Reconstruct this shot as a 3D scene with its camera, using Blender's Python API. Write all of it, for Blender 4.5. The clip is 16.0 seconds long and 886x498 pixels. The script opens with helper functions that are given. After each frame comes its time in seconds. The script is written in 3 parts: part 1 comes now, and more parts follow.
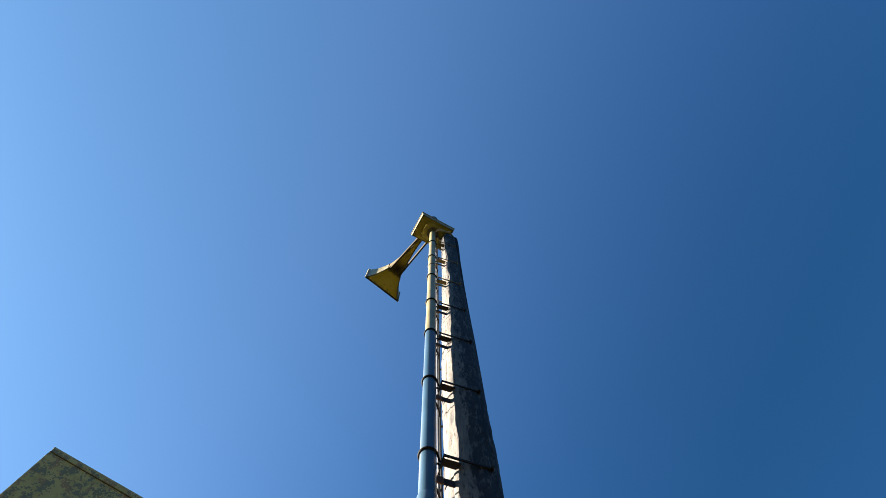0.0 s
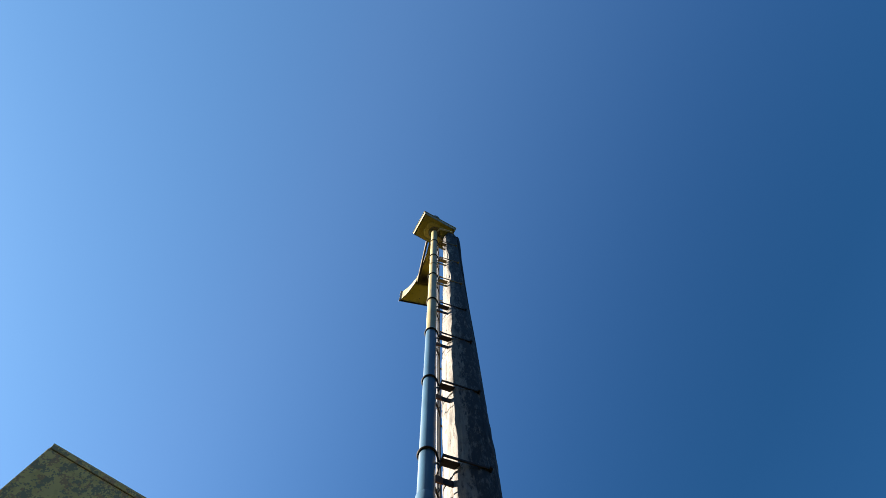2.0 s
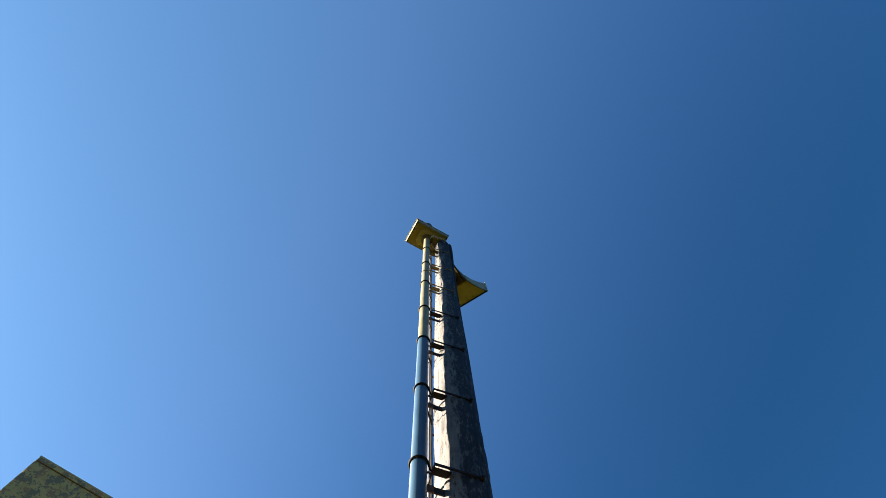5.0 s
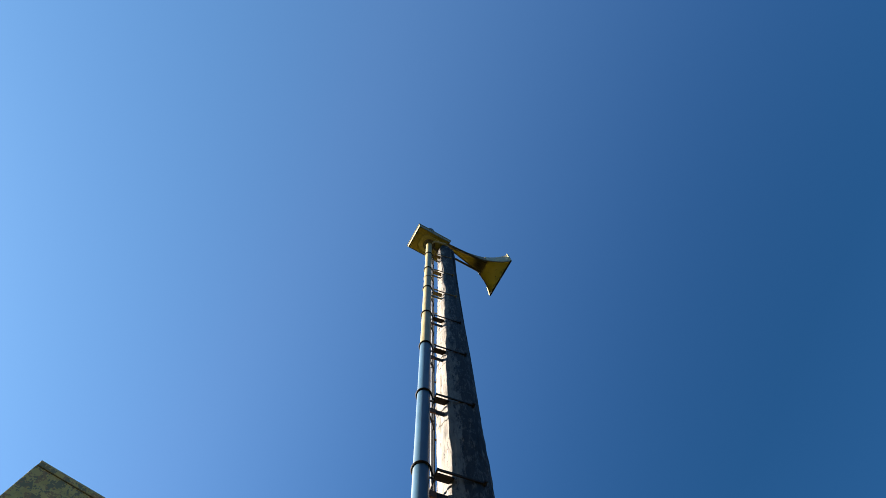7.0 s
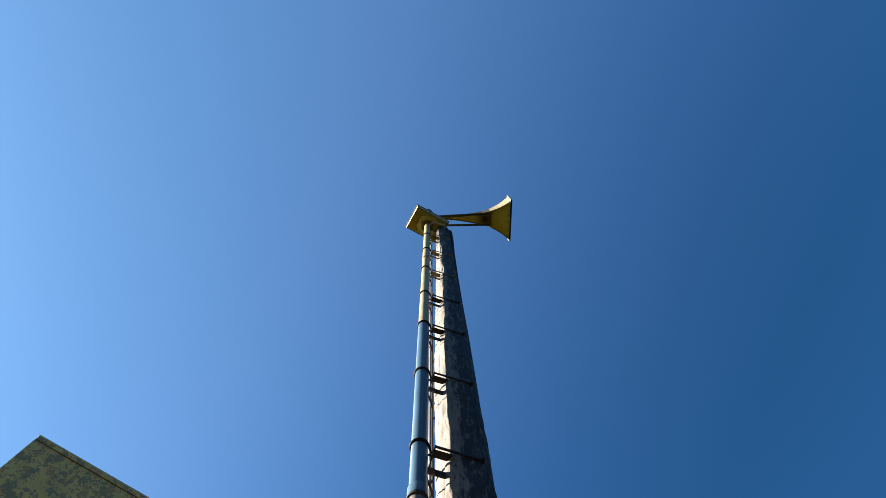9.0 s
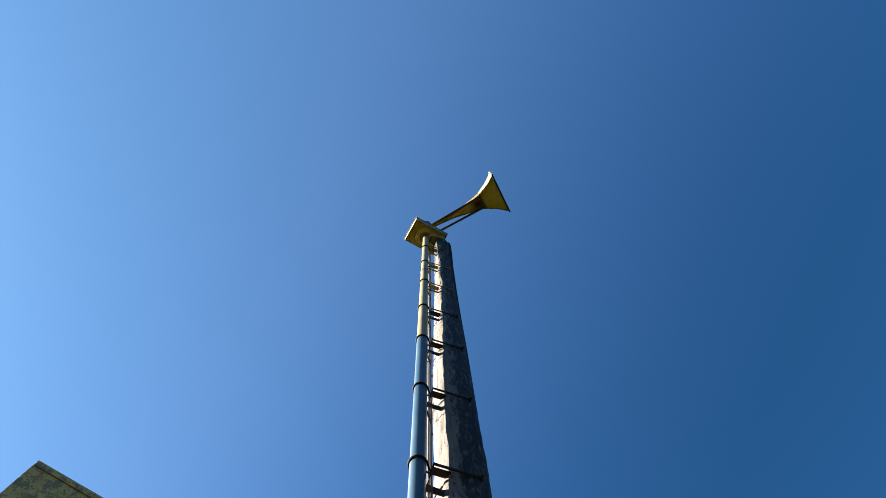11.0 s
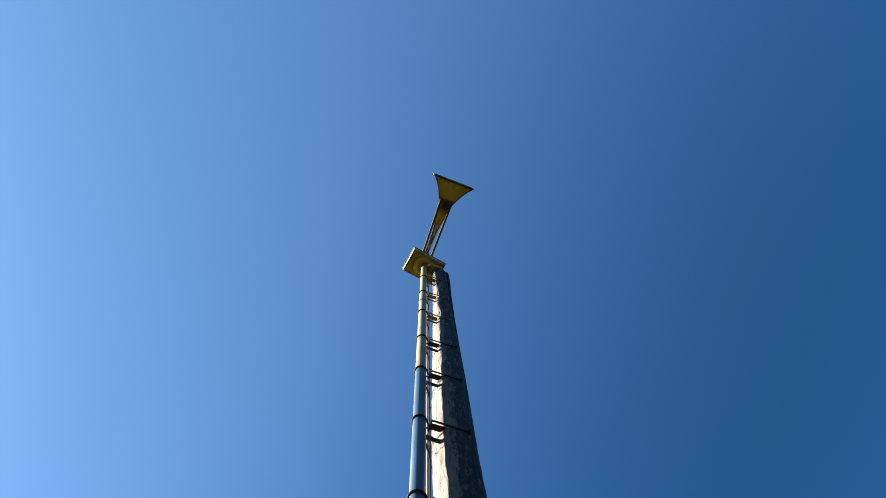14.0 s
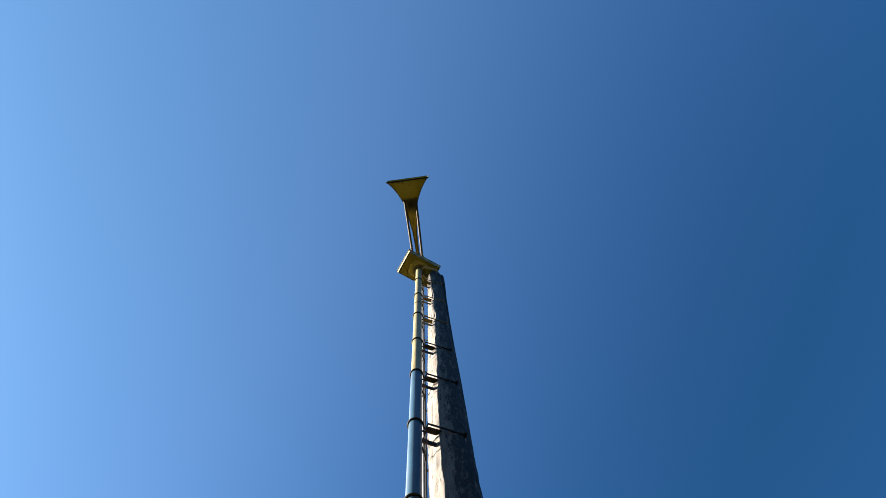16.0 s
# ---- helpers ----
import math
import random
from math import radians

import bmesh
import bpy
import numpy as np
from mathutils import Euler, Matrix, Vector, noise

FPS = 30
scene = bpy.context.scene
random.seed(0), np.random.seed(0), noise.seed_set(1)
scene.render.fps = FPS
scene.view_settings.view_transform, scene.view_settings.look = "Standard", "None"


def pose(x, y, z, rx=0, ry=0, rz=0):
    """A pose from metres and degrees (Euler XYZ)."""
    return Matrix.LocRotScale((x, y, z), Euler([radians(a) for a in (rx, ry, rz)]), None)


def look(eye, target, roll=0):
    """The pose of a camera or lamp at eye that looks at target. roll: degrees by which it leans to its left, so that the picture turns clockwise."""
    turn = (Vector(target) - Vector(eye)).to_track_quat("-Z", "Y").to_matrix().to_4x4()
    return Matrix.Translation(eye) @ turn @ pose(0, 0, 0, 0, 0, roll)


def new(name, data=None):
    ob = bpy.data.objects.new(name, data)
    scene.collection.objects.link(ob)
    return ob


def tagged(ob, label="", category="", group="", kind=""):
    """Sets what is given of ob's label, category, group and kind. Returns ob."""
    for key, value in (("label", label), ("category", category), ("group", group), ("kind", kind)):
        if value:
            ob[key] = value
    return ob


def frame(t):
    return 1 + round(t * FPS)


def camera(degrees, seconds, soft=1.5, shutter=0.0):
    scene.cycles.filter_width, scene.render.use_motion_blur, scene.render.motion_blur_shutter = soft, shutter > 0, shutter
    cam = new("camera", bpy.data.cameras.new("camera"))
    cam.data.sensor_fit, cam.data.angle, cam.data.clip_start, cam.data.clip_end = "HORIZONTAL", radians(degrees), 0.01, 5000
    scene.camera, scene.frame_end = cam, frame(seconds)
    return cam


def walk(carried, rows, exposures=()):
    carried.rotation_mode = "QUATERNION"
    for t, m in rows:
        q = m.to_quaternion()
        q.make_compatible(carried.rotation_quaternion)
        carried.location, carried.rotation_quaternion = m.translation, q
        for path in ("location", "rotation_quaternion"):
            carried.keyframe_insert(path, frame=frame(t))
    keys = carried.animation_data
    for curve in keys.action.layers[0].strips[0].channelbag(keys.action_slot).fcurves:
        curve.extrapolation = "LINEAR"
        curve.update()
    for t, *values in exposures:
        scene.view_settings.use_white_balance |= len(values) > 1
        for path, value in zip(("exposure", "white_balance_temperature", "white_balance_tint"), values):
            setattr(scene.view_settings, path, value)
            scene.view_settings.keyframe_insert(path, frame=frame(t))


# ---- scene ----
cam = camera(65, 16.0, soft=0.8)


def view(x, y, z, pitch, yaw, roll):
    """A camera pose from its place, its height angle, its turn to the right and its roll, in degrees."""
    return pose(x, y, z) @ pose(0, 0, 0, 0, 0, -yaw) @ pose(0, 0, 0, 90 + pitch) @ pose(0, 0, 0, 0, 0, roll)


walk(cam, [
    (0.0, view(-0.0066, 0.0200, 1.5922, 79.309, -0.687, -3.500)),
    (0.5, view(-0.0075, 0.0185, 1.5934, 79.281, -0.678, -3.449)),
    (1.0, view(-0.0082, 0.0162, 1.5952, 79.318, -1.028, -3.074)),
    (1.5, view(-0.0075, 0.0155, 1.5915, 79.396, -1.311, -2.404)),
    (2.0, view(-0.0049, 0.0146, 1.5931, 79.233, -1.435, -2.116)),
    (2.5, view(-0.0044, 0.0087, 1.5967, 79.165, 0.225, -3.340)),
    (3.0, view(0.0014, 0.0081, 1.5967, 79.420, 2.059, -5.341)),
    (3.5, view(-0.0013, 0.0028, 1.5984, 79.481, 2.706, -5.732)),
    (4.0, view(0.0047, 0.0068, 1.5907, 79.652, 2.345, -5.864)),
    (4.2, view(0.0047, 0.0068, 1.5907, 79.692, 2.345, -5.864)),
    (6.3, view(-0.0022, 0.0062, 1.6015, 80.101, 1.319, -4.737)),
    (6.5, view(-0.0022, 0.0062, 1.6015, 80.201, 1.319, -4.737)),
    (7.0, view(0.0035, 0.0118, 1.5981, 80.217, 1.157, -4.750)),
    (7.5, view(0.0038, 0.0107, 1.5996, 80.014, 1.037, -4.608)),
    (8.0, view(0.0042, 0.0155, 1.5976, 79.645, 0.856, -4.450)),
    (8.5, view(0.0079, 0.0229, 1.5941, 79.174, 0.835, -4.668)),
    (9.0, view(0.0112, 0.0309, 1.5956, 78.724, 0.981, -4.768)),
    (9.2, view(0.0112, 0.0309, 1.5956, 78.614, 0.981, -4.768)),
    (11.3, view(0.0073, -0.0090, 1.6008, 79.977, 2.450, -6.052)),
    (11.5, view(0.0073, -0.0090, 1.6008, 80.317, 2.450, -6.052)),
    (12.0, view(0.0010, -0.0186, 1.6049, 81.148, 3.874, -7.266)),
    (12.5, view(0.0027, -0.0170, 1.6096, 81.725, 4.262, -7.817)),
    (13.0, view(0.0074, -0.0245, 1.6088, 81.812, 4.046, -7.671)),
    (13.5, view(0.0030, -0.0172, 1.6055, 81.844, 4.958, -8.623)),
    (14.0, view(-0.0020, -0.0194, 1.6065, 81.900, 5.427, -9.101)),
    (14.5, view(-0.0021, -0.0223, 1.6049, 82.068, 5.654, -9.358)),
    (15.0, view(-0.0014, -0.0218, 1.6072, 82.041, 6.790, -10.641)),
    (15.5, view(-0.0036, -0.0272, 1.6085, 82.008, 7.937, -11.730)),
    (16.0, view(-0.0056, -0.0275, 1.6068, 81.980, 8.766, -12.682)),
], exposures=[(0.0, 2.8), (16.0, 2.8)])

# ---- light: clear sky, low warm sun to the left ----
SUN_AZ, SUN_EL = 273.0, 25.0      # degrees clockwise from +y, and above the horizon
SUN_DIR = Vector((math.sin(radians(SUN_AZ)) * math.cos(radians(SUN_EL)),
                  math.cos(radians(SUN_AZ)) * math.cos(radians(SUN_EL)), math.sin(radians(SUN_EL))))
PALE_DIR = Vector((-0.84, -0.36, 0.46))     # where the sky is palest
world = bpy.data.worlds.new("clear_sky")
scene.world = world
world.use_nodes = True
wn, wl = world.node_tree.nodes, world.node_tree.links
sky = wn.new("ShaderNodeTexSky")
sky.sky_type, sky.sun_disc = "NISHITA", False
sky.sun_elevation, sky.sun_rotation = radians(SUN_EL), radians(SUN_AZ)
sky.air_density, sky.dust_density, sky.ozone_density, sky.altitude = 1.0, 0.6, 3.0, 200
wn["Background"].inputs["Strength"].default_value = 0.0326
deep = wn.new("ShaderNodeMix")                     # the deep blue of very clear, dry air
deep.data_type, deep.blend_type = "RGBA", "MULTIPLY"
deep.inputs["Factor"].default_value = 1.0
deep.inputs["B"].default_value = (0.80, 1.12, 1.33, 1)
wl.new(sky.outputs[0], deep.inputs["A"])
# the sky pales towards PALE_DIR, an axis set to fit the camera's view
way, toward = wn.new("ShaderNodeTexCoord"), wn.new("ShaderNodeVectorMath")
toward.operation = "DOT_PRODUCT"
toward.inputs[1].default_value = PALE_DIR
wl.new(way.outputs["Generated"], toward.inputs[0])
span = wn.new("ShaderNodeMapRange")
span.inputs["From Min"].default_value, span.inputs["From Max"].default_value = -0.1, 1.0
wl.new(toward.outputs["Value"], span.inputs["Value"])
fall = wn.new("ShaderNodeValToRGB")
for place, colour in ((0.0, (0.165, 0.375, 0.44)), (0.28, (0.432, 0.585, 0.678)), (0.58, (1.08, 1.03, 0.970)), (1.0, (1.14, 1.00, 0.87))):
    stop = fall.color_ramp.elements[0] if place == 0 else fall.color_ramp.elements[-1] if place == 1 else fall.color_ramp.elements.new(place)
    stop.color = (*colour, 1)
fall.color_ramp.interpolation = "B_SPLINE"
wl.new(span.outputs["Result"], fall.inputs["Fac"])
graded = wn.new("ShaderNodeMix")
graded.data_type, graded.blend_type = "RGBA", "MULTIPLY"
graded.inputs["Factor"].default_value = 1.0
wl.new(deep.outputs["Result"], graded.inputs["A"])
wl.new(fall.outputs["Color"], graded.inputs["B"])
wl.new(graded.outputs["Result"], wn["Background"].inputs["Color"])

sun_data = bpy.data.lights.new("sun", "SUN")
sun_data.energy, sun_data.angle, sun_data.color = 4.6, radians(0.53), (1.0, 0.86, 0.70)
sun = new("sun", sun_data)
sun.matrix_world = look(SUN_DIR * 60, (0, 0, 0))


# ---- plan: pipe axis, pole axis, heights ----
PIPE = Vector((-0.200, 2.048, 0.0))
PIPE_R = 0.0515
POLE = PIPE + Vector((0.259, 0.218, 0.0))
ARM = Vector((0.928, 0.371, 0.0))          # along a bracket's arms, from the pipe to the pole
SIDE = Vector((-0.371, 0.928, 0.0))        # across them, away from the viewer
CLAMPS = [0.70, 1.90, 3.11, 4.33, 5.547, 6.755, 7.992, 9.129, 10.388, 11.639, 12.870]
PAINT_LINE = 7.99
BOX_Z = 13.97


# ---- materials ----
def material(name, rough=0.6, metal=0.0):
    m = bpy.data.materials.new(name)
    m.use_nodes = True
    n, l = m.node_tree.nodes, m.node_tree.links
    b = n["Principled BSDF"]
    b.inputs["Roughness"].default_value, b.inputs["Metallic"].default_value = rough, metal
    return m, n, l, b


def coords(n, l, scale=(1, 1, 1)):
    tc, mp = n.new("ShaderNodeTexCoord"), n.new("ShaderNodeMapping")
    mp.inputs["Scale"].default_value = scale
    l.new(tc.outputs["Object"], mp.inputs["Vector"])
    return mp.outputs["Vector"]


def noise_tex(n, l, vec, scale, detail=4.0, rough=0.55):
    t = n.new("ShaderNodeTexNoise")
    t.inputs["Scale"].default_value, t.inputs["Detail"].default_value, t.inputs["Roughness"].default_value = scale, detail, rough
    l.new(vec, t.inputs["Vector"])
    return t.outputs["Fac"]


def ramp(n, l, fac, stops, interp="LINEAR"):
    r = n.new("ShaderNodeValToRGB")
    r.color_ramp.interpolation = interp
    while len(r.color_ramp.elements) < len(stops):
        r.color_ramp.elements.new(0.5)
    for e, (p, c) in zip(r.color_ramp.elements, stops):
        e.position, e.color = p, (*c, 1) if len(c) == 3 else c
    l.new(fac, r.inputs["Fac"])
    return r.outputs["Color"]


def mix(n, l, fac, a, b, how="MIX"):
    m = n.new("ShaderNodeMix")
    m.data_type, m.blend_type = "RGBA", how
    for sock, v in ((m.inputs["Factor"], fac), (m.inputs["A"], a), (m.inputs["B"], b)):
        if isinstance(v, (int, float)):
            sock.default_value = v
        elif isinstance(v, tuple):
            sock.default_value = (*v, 1)
        else:
            l.new(v, sock)
    return m.outputs["Result"]


def bump(n, l, b, height, strength, distance):
    k = n.new("ShaderNodeBump")
    k.inputs["Strength"].default_value, k.inputs["Distance"].default_value = strength, distance
    l.new(height, k.inputs["Height"])
    l.new(k.outputs["Normal"], b.inputs["Normal"])


def painted_metal(name, base, faded, stain, rough=0.5, spots=0.62, relief=0.15, gloss=0.5):
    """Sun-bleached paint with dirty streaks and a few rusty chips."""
    m, n, l, b = material(name, rough)
    v = coords(n, l)
    streak = coords(n, l, (6, 6, 0.7))
    col = ramp(n, l, noise_tex(n, l, v, 3.0, 5), [(0.35, base), (0.7, faded)])
    dirt = ramp(n, l, noise_tex(n, l, streak, 5.0, 6, 0.65), [(0.46, (0, 0, 0)), (0.74, (1, 1, 1))])
    col = mix(n, l, dirt, col, mix(n, l, 0.6, col, stain))
    chip = ramp(n, l, noise_tex(n, l, v, 26.0, 6, 0.7), [(spots, (0, 0, 0)), (spots + 0.05, (1, 1, 1))])
    col = mix(n, l, chip, col, stain)
    l.new(col, b.inputs["Base Color"])
    l.new(ramp(n, l, noise_tex(n, l, streak, 2.0), [(0.3, (rough - 0.06,) * 3), (0.7, (rough + 0.12,) * 3)]), b.inputs["Roughness"])
    bump(n, l, b, noise_tex(n, l, v, 40.0), relief, 0.004)
    b.inputs["Specular IOR Level"].default_value = gloss
    return m


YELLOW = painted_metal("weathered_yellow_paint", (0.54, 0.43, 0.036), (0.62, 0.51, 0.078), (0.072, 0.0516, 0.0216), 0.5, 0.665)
GRIMY = painted_metal("grimy_yellow_paint", (0.40, 0.30, 0.025), (0.47, 0.375, 0.05), (0.10, 0.072, 0.022), 0.6, 0.64)
YELLOW_PALE = painted_metal("paler_yellow_paint", (0.58, 0.45, 0.06), (0.66, 0.53, 0.12), (0.088, 0.066, 0.0286), 0.5, 0.64)
# paler yellow for side faces and rims, sunlight put into the colour
SUNLIT_YELLOW = painted_metal("sunlit_yellow_paint", (0.27, 0.235, 0.11), (0.36, 0.32, 0.19), (0.05, 0.04, 0.024), 0.5, 0.555)
YELLOW_PIPE = painted_metal("faded_cream_yellow_paint", (0.24, 0.205, 0.085), (0.29, 0.255, 0.125), (0.085, 0.064, 0.033), 0.45, 0.69, 0.04)
BLUE = painted_metal("blue_pipe_paint", (0.027, 0.072, 0.122), (0.038, 0.092, 0.148), (0.019, 0.048, 0.074), 0.40, 0.74, 0.03, 0.4)
TAN = painted_metal("bare_tan_pipe", (0.0988, 0.0874, 0.0684), (0.1292, 0.114, 0.0912), (0.0456, 0.038, 0.0304), 0.5, 0.66)
BLACK = painted_metal("dark_oxidised_steel", (0.009, 0.0082, 0.0085), (0.015, 0.013, 0.0125), (0.040, 0.018, 0.010), 0.65, 0.62, 0.15, 0.2)
RUST = painted_metal("rusty_steel", (0.105, 0.043, 0.016), (0.185, 0.075, 0.027), (0.040, 0.022, 0.013), 0.75, 0.58)
CREAM = painted_metal("pale_cream_paint", (0.70, 0.63, 0.42), (0.78, 0.71, 0.50), (0.30, 0.23, 0.12), 0.5, 0.68)
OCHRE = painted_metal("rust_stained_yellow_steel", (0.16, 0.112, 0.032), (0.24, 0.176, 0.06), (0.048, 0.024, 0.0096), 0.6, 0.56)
STAINED = painted_metal("oil_stained_yellow_steel", (0.085, 0.058, 0.012), (0.16, 0.115, 0.025), (0.02, 0.015, 0.008), 0.6, 0.58)
BROWN = painted_metal("brown_stained_steel", (0.050, 0.037, 0.012), (0.095, 0.070, 0.022), (0.020, 0.014, 0.008), 0.65, 0.58, 0.1, 0.25)
BRACKET = painted_metal("grimy_ochre_steel", (0.19, 0.135, 0.040), (0.27, 0.20, 0.07), (0.045, 0.027, 0.013), 0.7, 0.58)
MATTE = painted_metal("matte_dark_steel", (0.030, 0.022, 0.010), (0.055, 0.040, 0.016), (0.016, 0.012, 0.008), 0.85, 0.58)
GALV = painted_metal("galvanised_conduit", (0.1344, 0.14, 0.1456), (0.1792, 0.1848, 0.1904), (0.084, 0.0784, 0.0728), 0.45, 0.72)
DARK = painted_metal("dark_grey_cover", (0.018, 0.019, 0.021), (0.034, 0.035, 0.036), (0.03, 0.03, 0.03), 0.6, 0.62, 0.15, 0.25)
CABLE = painted_metal("black_cable_jacket", (0.012, 0.014, 0.018), (0.022, 0.025, 0.03), (0.03, 0.03, 0.03), 0.7, 0.7, 0.1, 0.15)


def neck_paint():
    """Yellow paint with a big oily stain round the drain and grime along the neck."""
    m, n, l, b = material("drip_stained_yellow_paint", 0.6)
    v = coords(n, l)
    col = ramp(n, l, noise_tex(n, l, v, 4.0, 5), [(0.35, (0.46, 0.36, 0.030)), (0.7, (0.56, 0.45, 0.062))])
    grime = ramp(n, l, noise_tex(n, l, coords(n, l, (0.25, 1.4, 1)), 22.0, 6, 0.65), [(0.44, (0, 0, 0)), (0.66, (0.7, 0.7, 0.7))])
    col = mix(n, l, grime, col, (0.11, 0.078, 0.020))
    gap = n.new("ShaderNodeVectorMath")
    gap.operation = "DISTANCE"
    gap.inputs[1].default_value = (1.12, 0.0, 0.955)
    l.new(v, gap.inputs[0])
    wet = n.new("ShaderNodeMath")
    wet.operation = "MULTIPLY_ADD"
    l.new(noise_tex(n, l, v, 14.0, 6, 0.7), wet.inputs[0])
    wet.inputs[1].default_value = 0.12
    l.new(gap.outputs["Value"], wet.inputs[2])
    blot = ramp(n, l, wet.outputs[0], [(0.13, (0.92, 0.92, 0.92)), (0.27, (0, 0, 0))])
    col = mix(n, l, blot, col, (0.030, 0.020, 0.009))
    l.new(col, b.inputs["Base Color"])
    bump(n, l, b, noise_tex(n, l, v, 40.0), 0.15, 0.004)
    return m


NECK = neck_paint()


def flare_paint():
    """Yellow paint with grime that has gathered by the collar and along the mouth."""
    m, n, l, b = material("grime_edged_yellow_paint", 0.55)
    v = coords(n, l)
    col = ramp(n, l, noise_tex(n, l, v, 4.0, 5), [(0.35, (0.55, 0.435, 0.036)), (0.7, (0.63, 0.515, 0.078))])
    along = n.new("ShaderNodeSeparateXYZ")
    l.new(v, along.inputs[0])
    reach = n.new("ShaderNodeMapRange")
    reach.inputs["From Min"].default_value, reach.inputs["From Max"].default_value = 1.20, 1.60
    l.new(along.outputs["X"], reach.inputs["Value"])
    edge = ramp(n, l, reach.outputs["Result"], [(0.0, (0.30, 0.30, 0.30)), (0.30, (0.06, 0.06, 0.06)), (0.82, (0.06, 0.06, 0.06)), (1.0, (0.24, 0.24, 0.24))])
    much = n.new("ShaderNodeMath")
    l.new(edge, much.inputs[0])
    l.new(noise_tex(n, l, v, 16.0, 6, 0.68), much.inputs[1])
    col = mix(n, l, ramp(n, l, much.outputs[0], [(0.62, (0, 0, 0)), (0.82, (0.75, 0.75, 0.75))]), col, (0.085, 0.060, 0.018))
    chip = ramp(n, l, noise_tex(n, l, v, 34.0, 6, 0.7), [(0.67, (0, 0, 0)), (0.71, (1, 1, 1))])
    col = mix(n, l, chip, col, (0.06, 0.044, 0.02))
    l.new(col, b.inputs["Base Color"])
    bump(n, l, b, noise_tex(n, l, v, 40.0), 0.15, 0.004)
    return m


FLARE = flare_paint()


def wood():
    """Silvered softwood: pale grey, long streaks, short checks, tar runs, one side painted as shade."""
    m, n, l, b = material("weathered_pole_wood", 0.8)
    b.inputs["Specular IOR Level"].default_value = 0.12
    v = coords(n, l)
    fine = noise_tex(n, l, coords(n, l, (1, 1, 0.06)), 80.0, 8, 0.7)
    wide = noise_tex(n, l, coords(n, l, (1, 1, 0.22)), 9.0, 6, 0.6)
    flake = noise_tex(n, l, coords(n, l, (1, 1, 0.45)), 30.0, 6, 0.62)
    col = ramp(n, l, wide, [(0.28, (0.110, 0.107, 0.103)), (0.46, (0.172, 0.163, 0.152)), (0.64, (0.220, 0.204, 0.184))])
    col = mix(n, l, ramp(n, l, fine, [(0.36, (0.8, 0.8, 0.8)), (0.47, (0, 0, 0))]), col, (0.075, 0.072, 0.070))
    col = mix(n, l, ramp(n, l, flake, [(0.36, (0.55, 0.55, 0.55)), (0.46, (0, 0, 0))]), col, (0.090, 0.088, 0.086))
    # shade put into the colour: darker blue-grey off the sunlit side, in ragged streaks
    from_axis = n.new("ShaderNodeVectorMath")
    from_axis.operation = "SUBTRACT"
    from_axis.inputs[1].default_value = (POLE.x, POLE.y, 0)
    l.new(v, from_axis.inputs[0])
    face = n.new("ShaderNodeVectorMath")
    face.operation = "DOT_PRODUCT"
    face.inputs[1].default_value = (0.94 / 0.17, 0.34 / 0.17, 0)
    l.new(from_axis.outputs[0], face.inputs[0])
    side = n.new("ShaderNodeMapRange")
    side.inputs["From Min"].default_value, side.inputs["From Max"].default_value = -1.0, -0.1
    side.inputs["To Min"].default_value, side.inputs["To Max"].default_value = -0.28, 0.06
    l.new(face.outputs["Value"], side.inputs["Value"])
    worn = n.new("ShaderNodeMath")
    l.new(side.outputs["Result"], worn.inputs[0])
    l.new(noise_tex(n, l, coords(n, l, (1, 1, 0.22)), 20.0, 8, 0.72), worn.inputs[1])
    # mask of the painted shade, broken up by noise
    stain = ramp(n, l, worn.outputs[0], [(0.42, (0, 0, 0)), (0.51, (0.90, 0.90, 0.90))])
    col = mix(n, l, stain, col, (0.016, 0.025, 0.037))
    scuff = ramp(n, l, noise_tex(n, l, coords(n, l, (1, 1, 0.28)), 38.0, 7, 0.72), [(0.52, (0, 0, 0)), (0.63, (0.5, 0.5, 0.5))])
    col = mix(n, l, scuff, col, (0.165, 0.172, 0.180))
    # tar that has run down unevenly from the top
    up = n.new("ShaderNodeSeparateXYZ")
    l.new(v, up.inputs[0])
    level = n.new("ShaderNodeMapRange")
    level.inputs["From Min"].default_value, level.inputs["From Max"].default_value = 10.0, 13.6
    level.inputs["To Min"].default_value, level.inputs["To Max"].default_value = -0.30, 0.14
    l.new(up.outputs["Z"], level.inputs["Value"])
    run = n.new("ShaderNodeMath")
    l.new(level.outputs["Result"], run.inputs[0])
    l.new(noise_tex(n, l, coords(n, l, (1, 1, 0.12)), 14.0, 6, 0.65), run.inputs[1])
    tar = ramp(n, l, run.outputs[0], [(0.50, (0, 0, 0)), (0.60, (0.85, 0.85, 0.85))])
    col = mix(n, l, tar, col, (0.026, 0.028, 0.032))
    # short checks and knots
    knot = ramp(n, l, noise_tex(n, l, coords(n, l, (1, 1, 0.30)), 40.0, 3, 0.55), [(0.63, (0, 0, 0)), (0.67, (1, 1, 1))])
    col = mix(n, l, mix(n, l, 0.35, knot, (0, 0, 0)), col, (0.035, 0.031, 0.030))
    l.new(col, b.inputs["Base Color"])
    h = mix(n, l, 0.5, mix(n, l, 0.5, fine, wide), flake)
    h = mix(n, l, mix(n, l, 0.5, knot, (0, 0, 0)), h, (0, 0, 0))
    bump(n, l, b, h, 0.85, 0.010)
    return m


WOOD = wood()


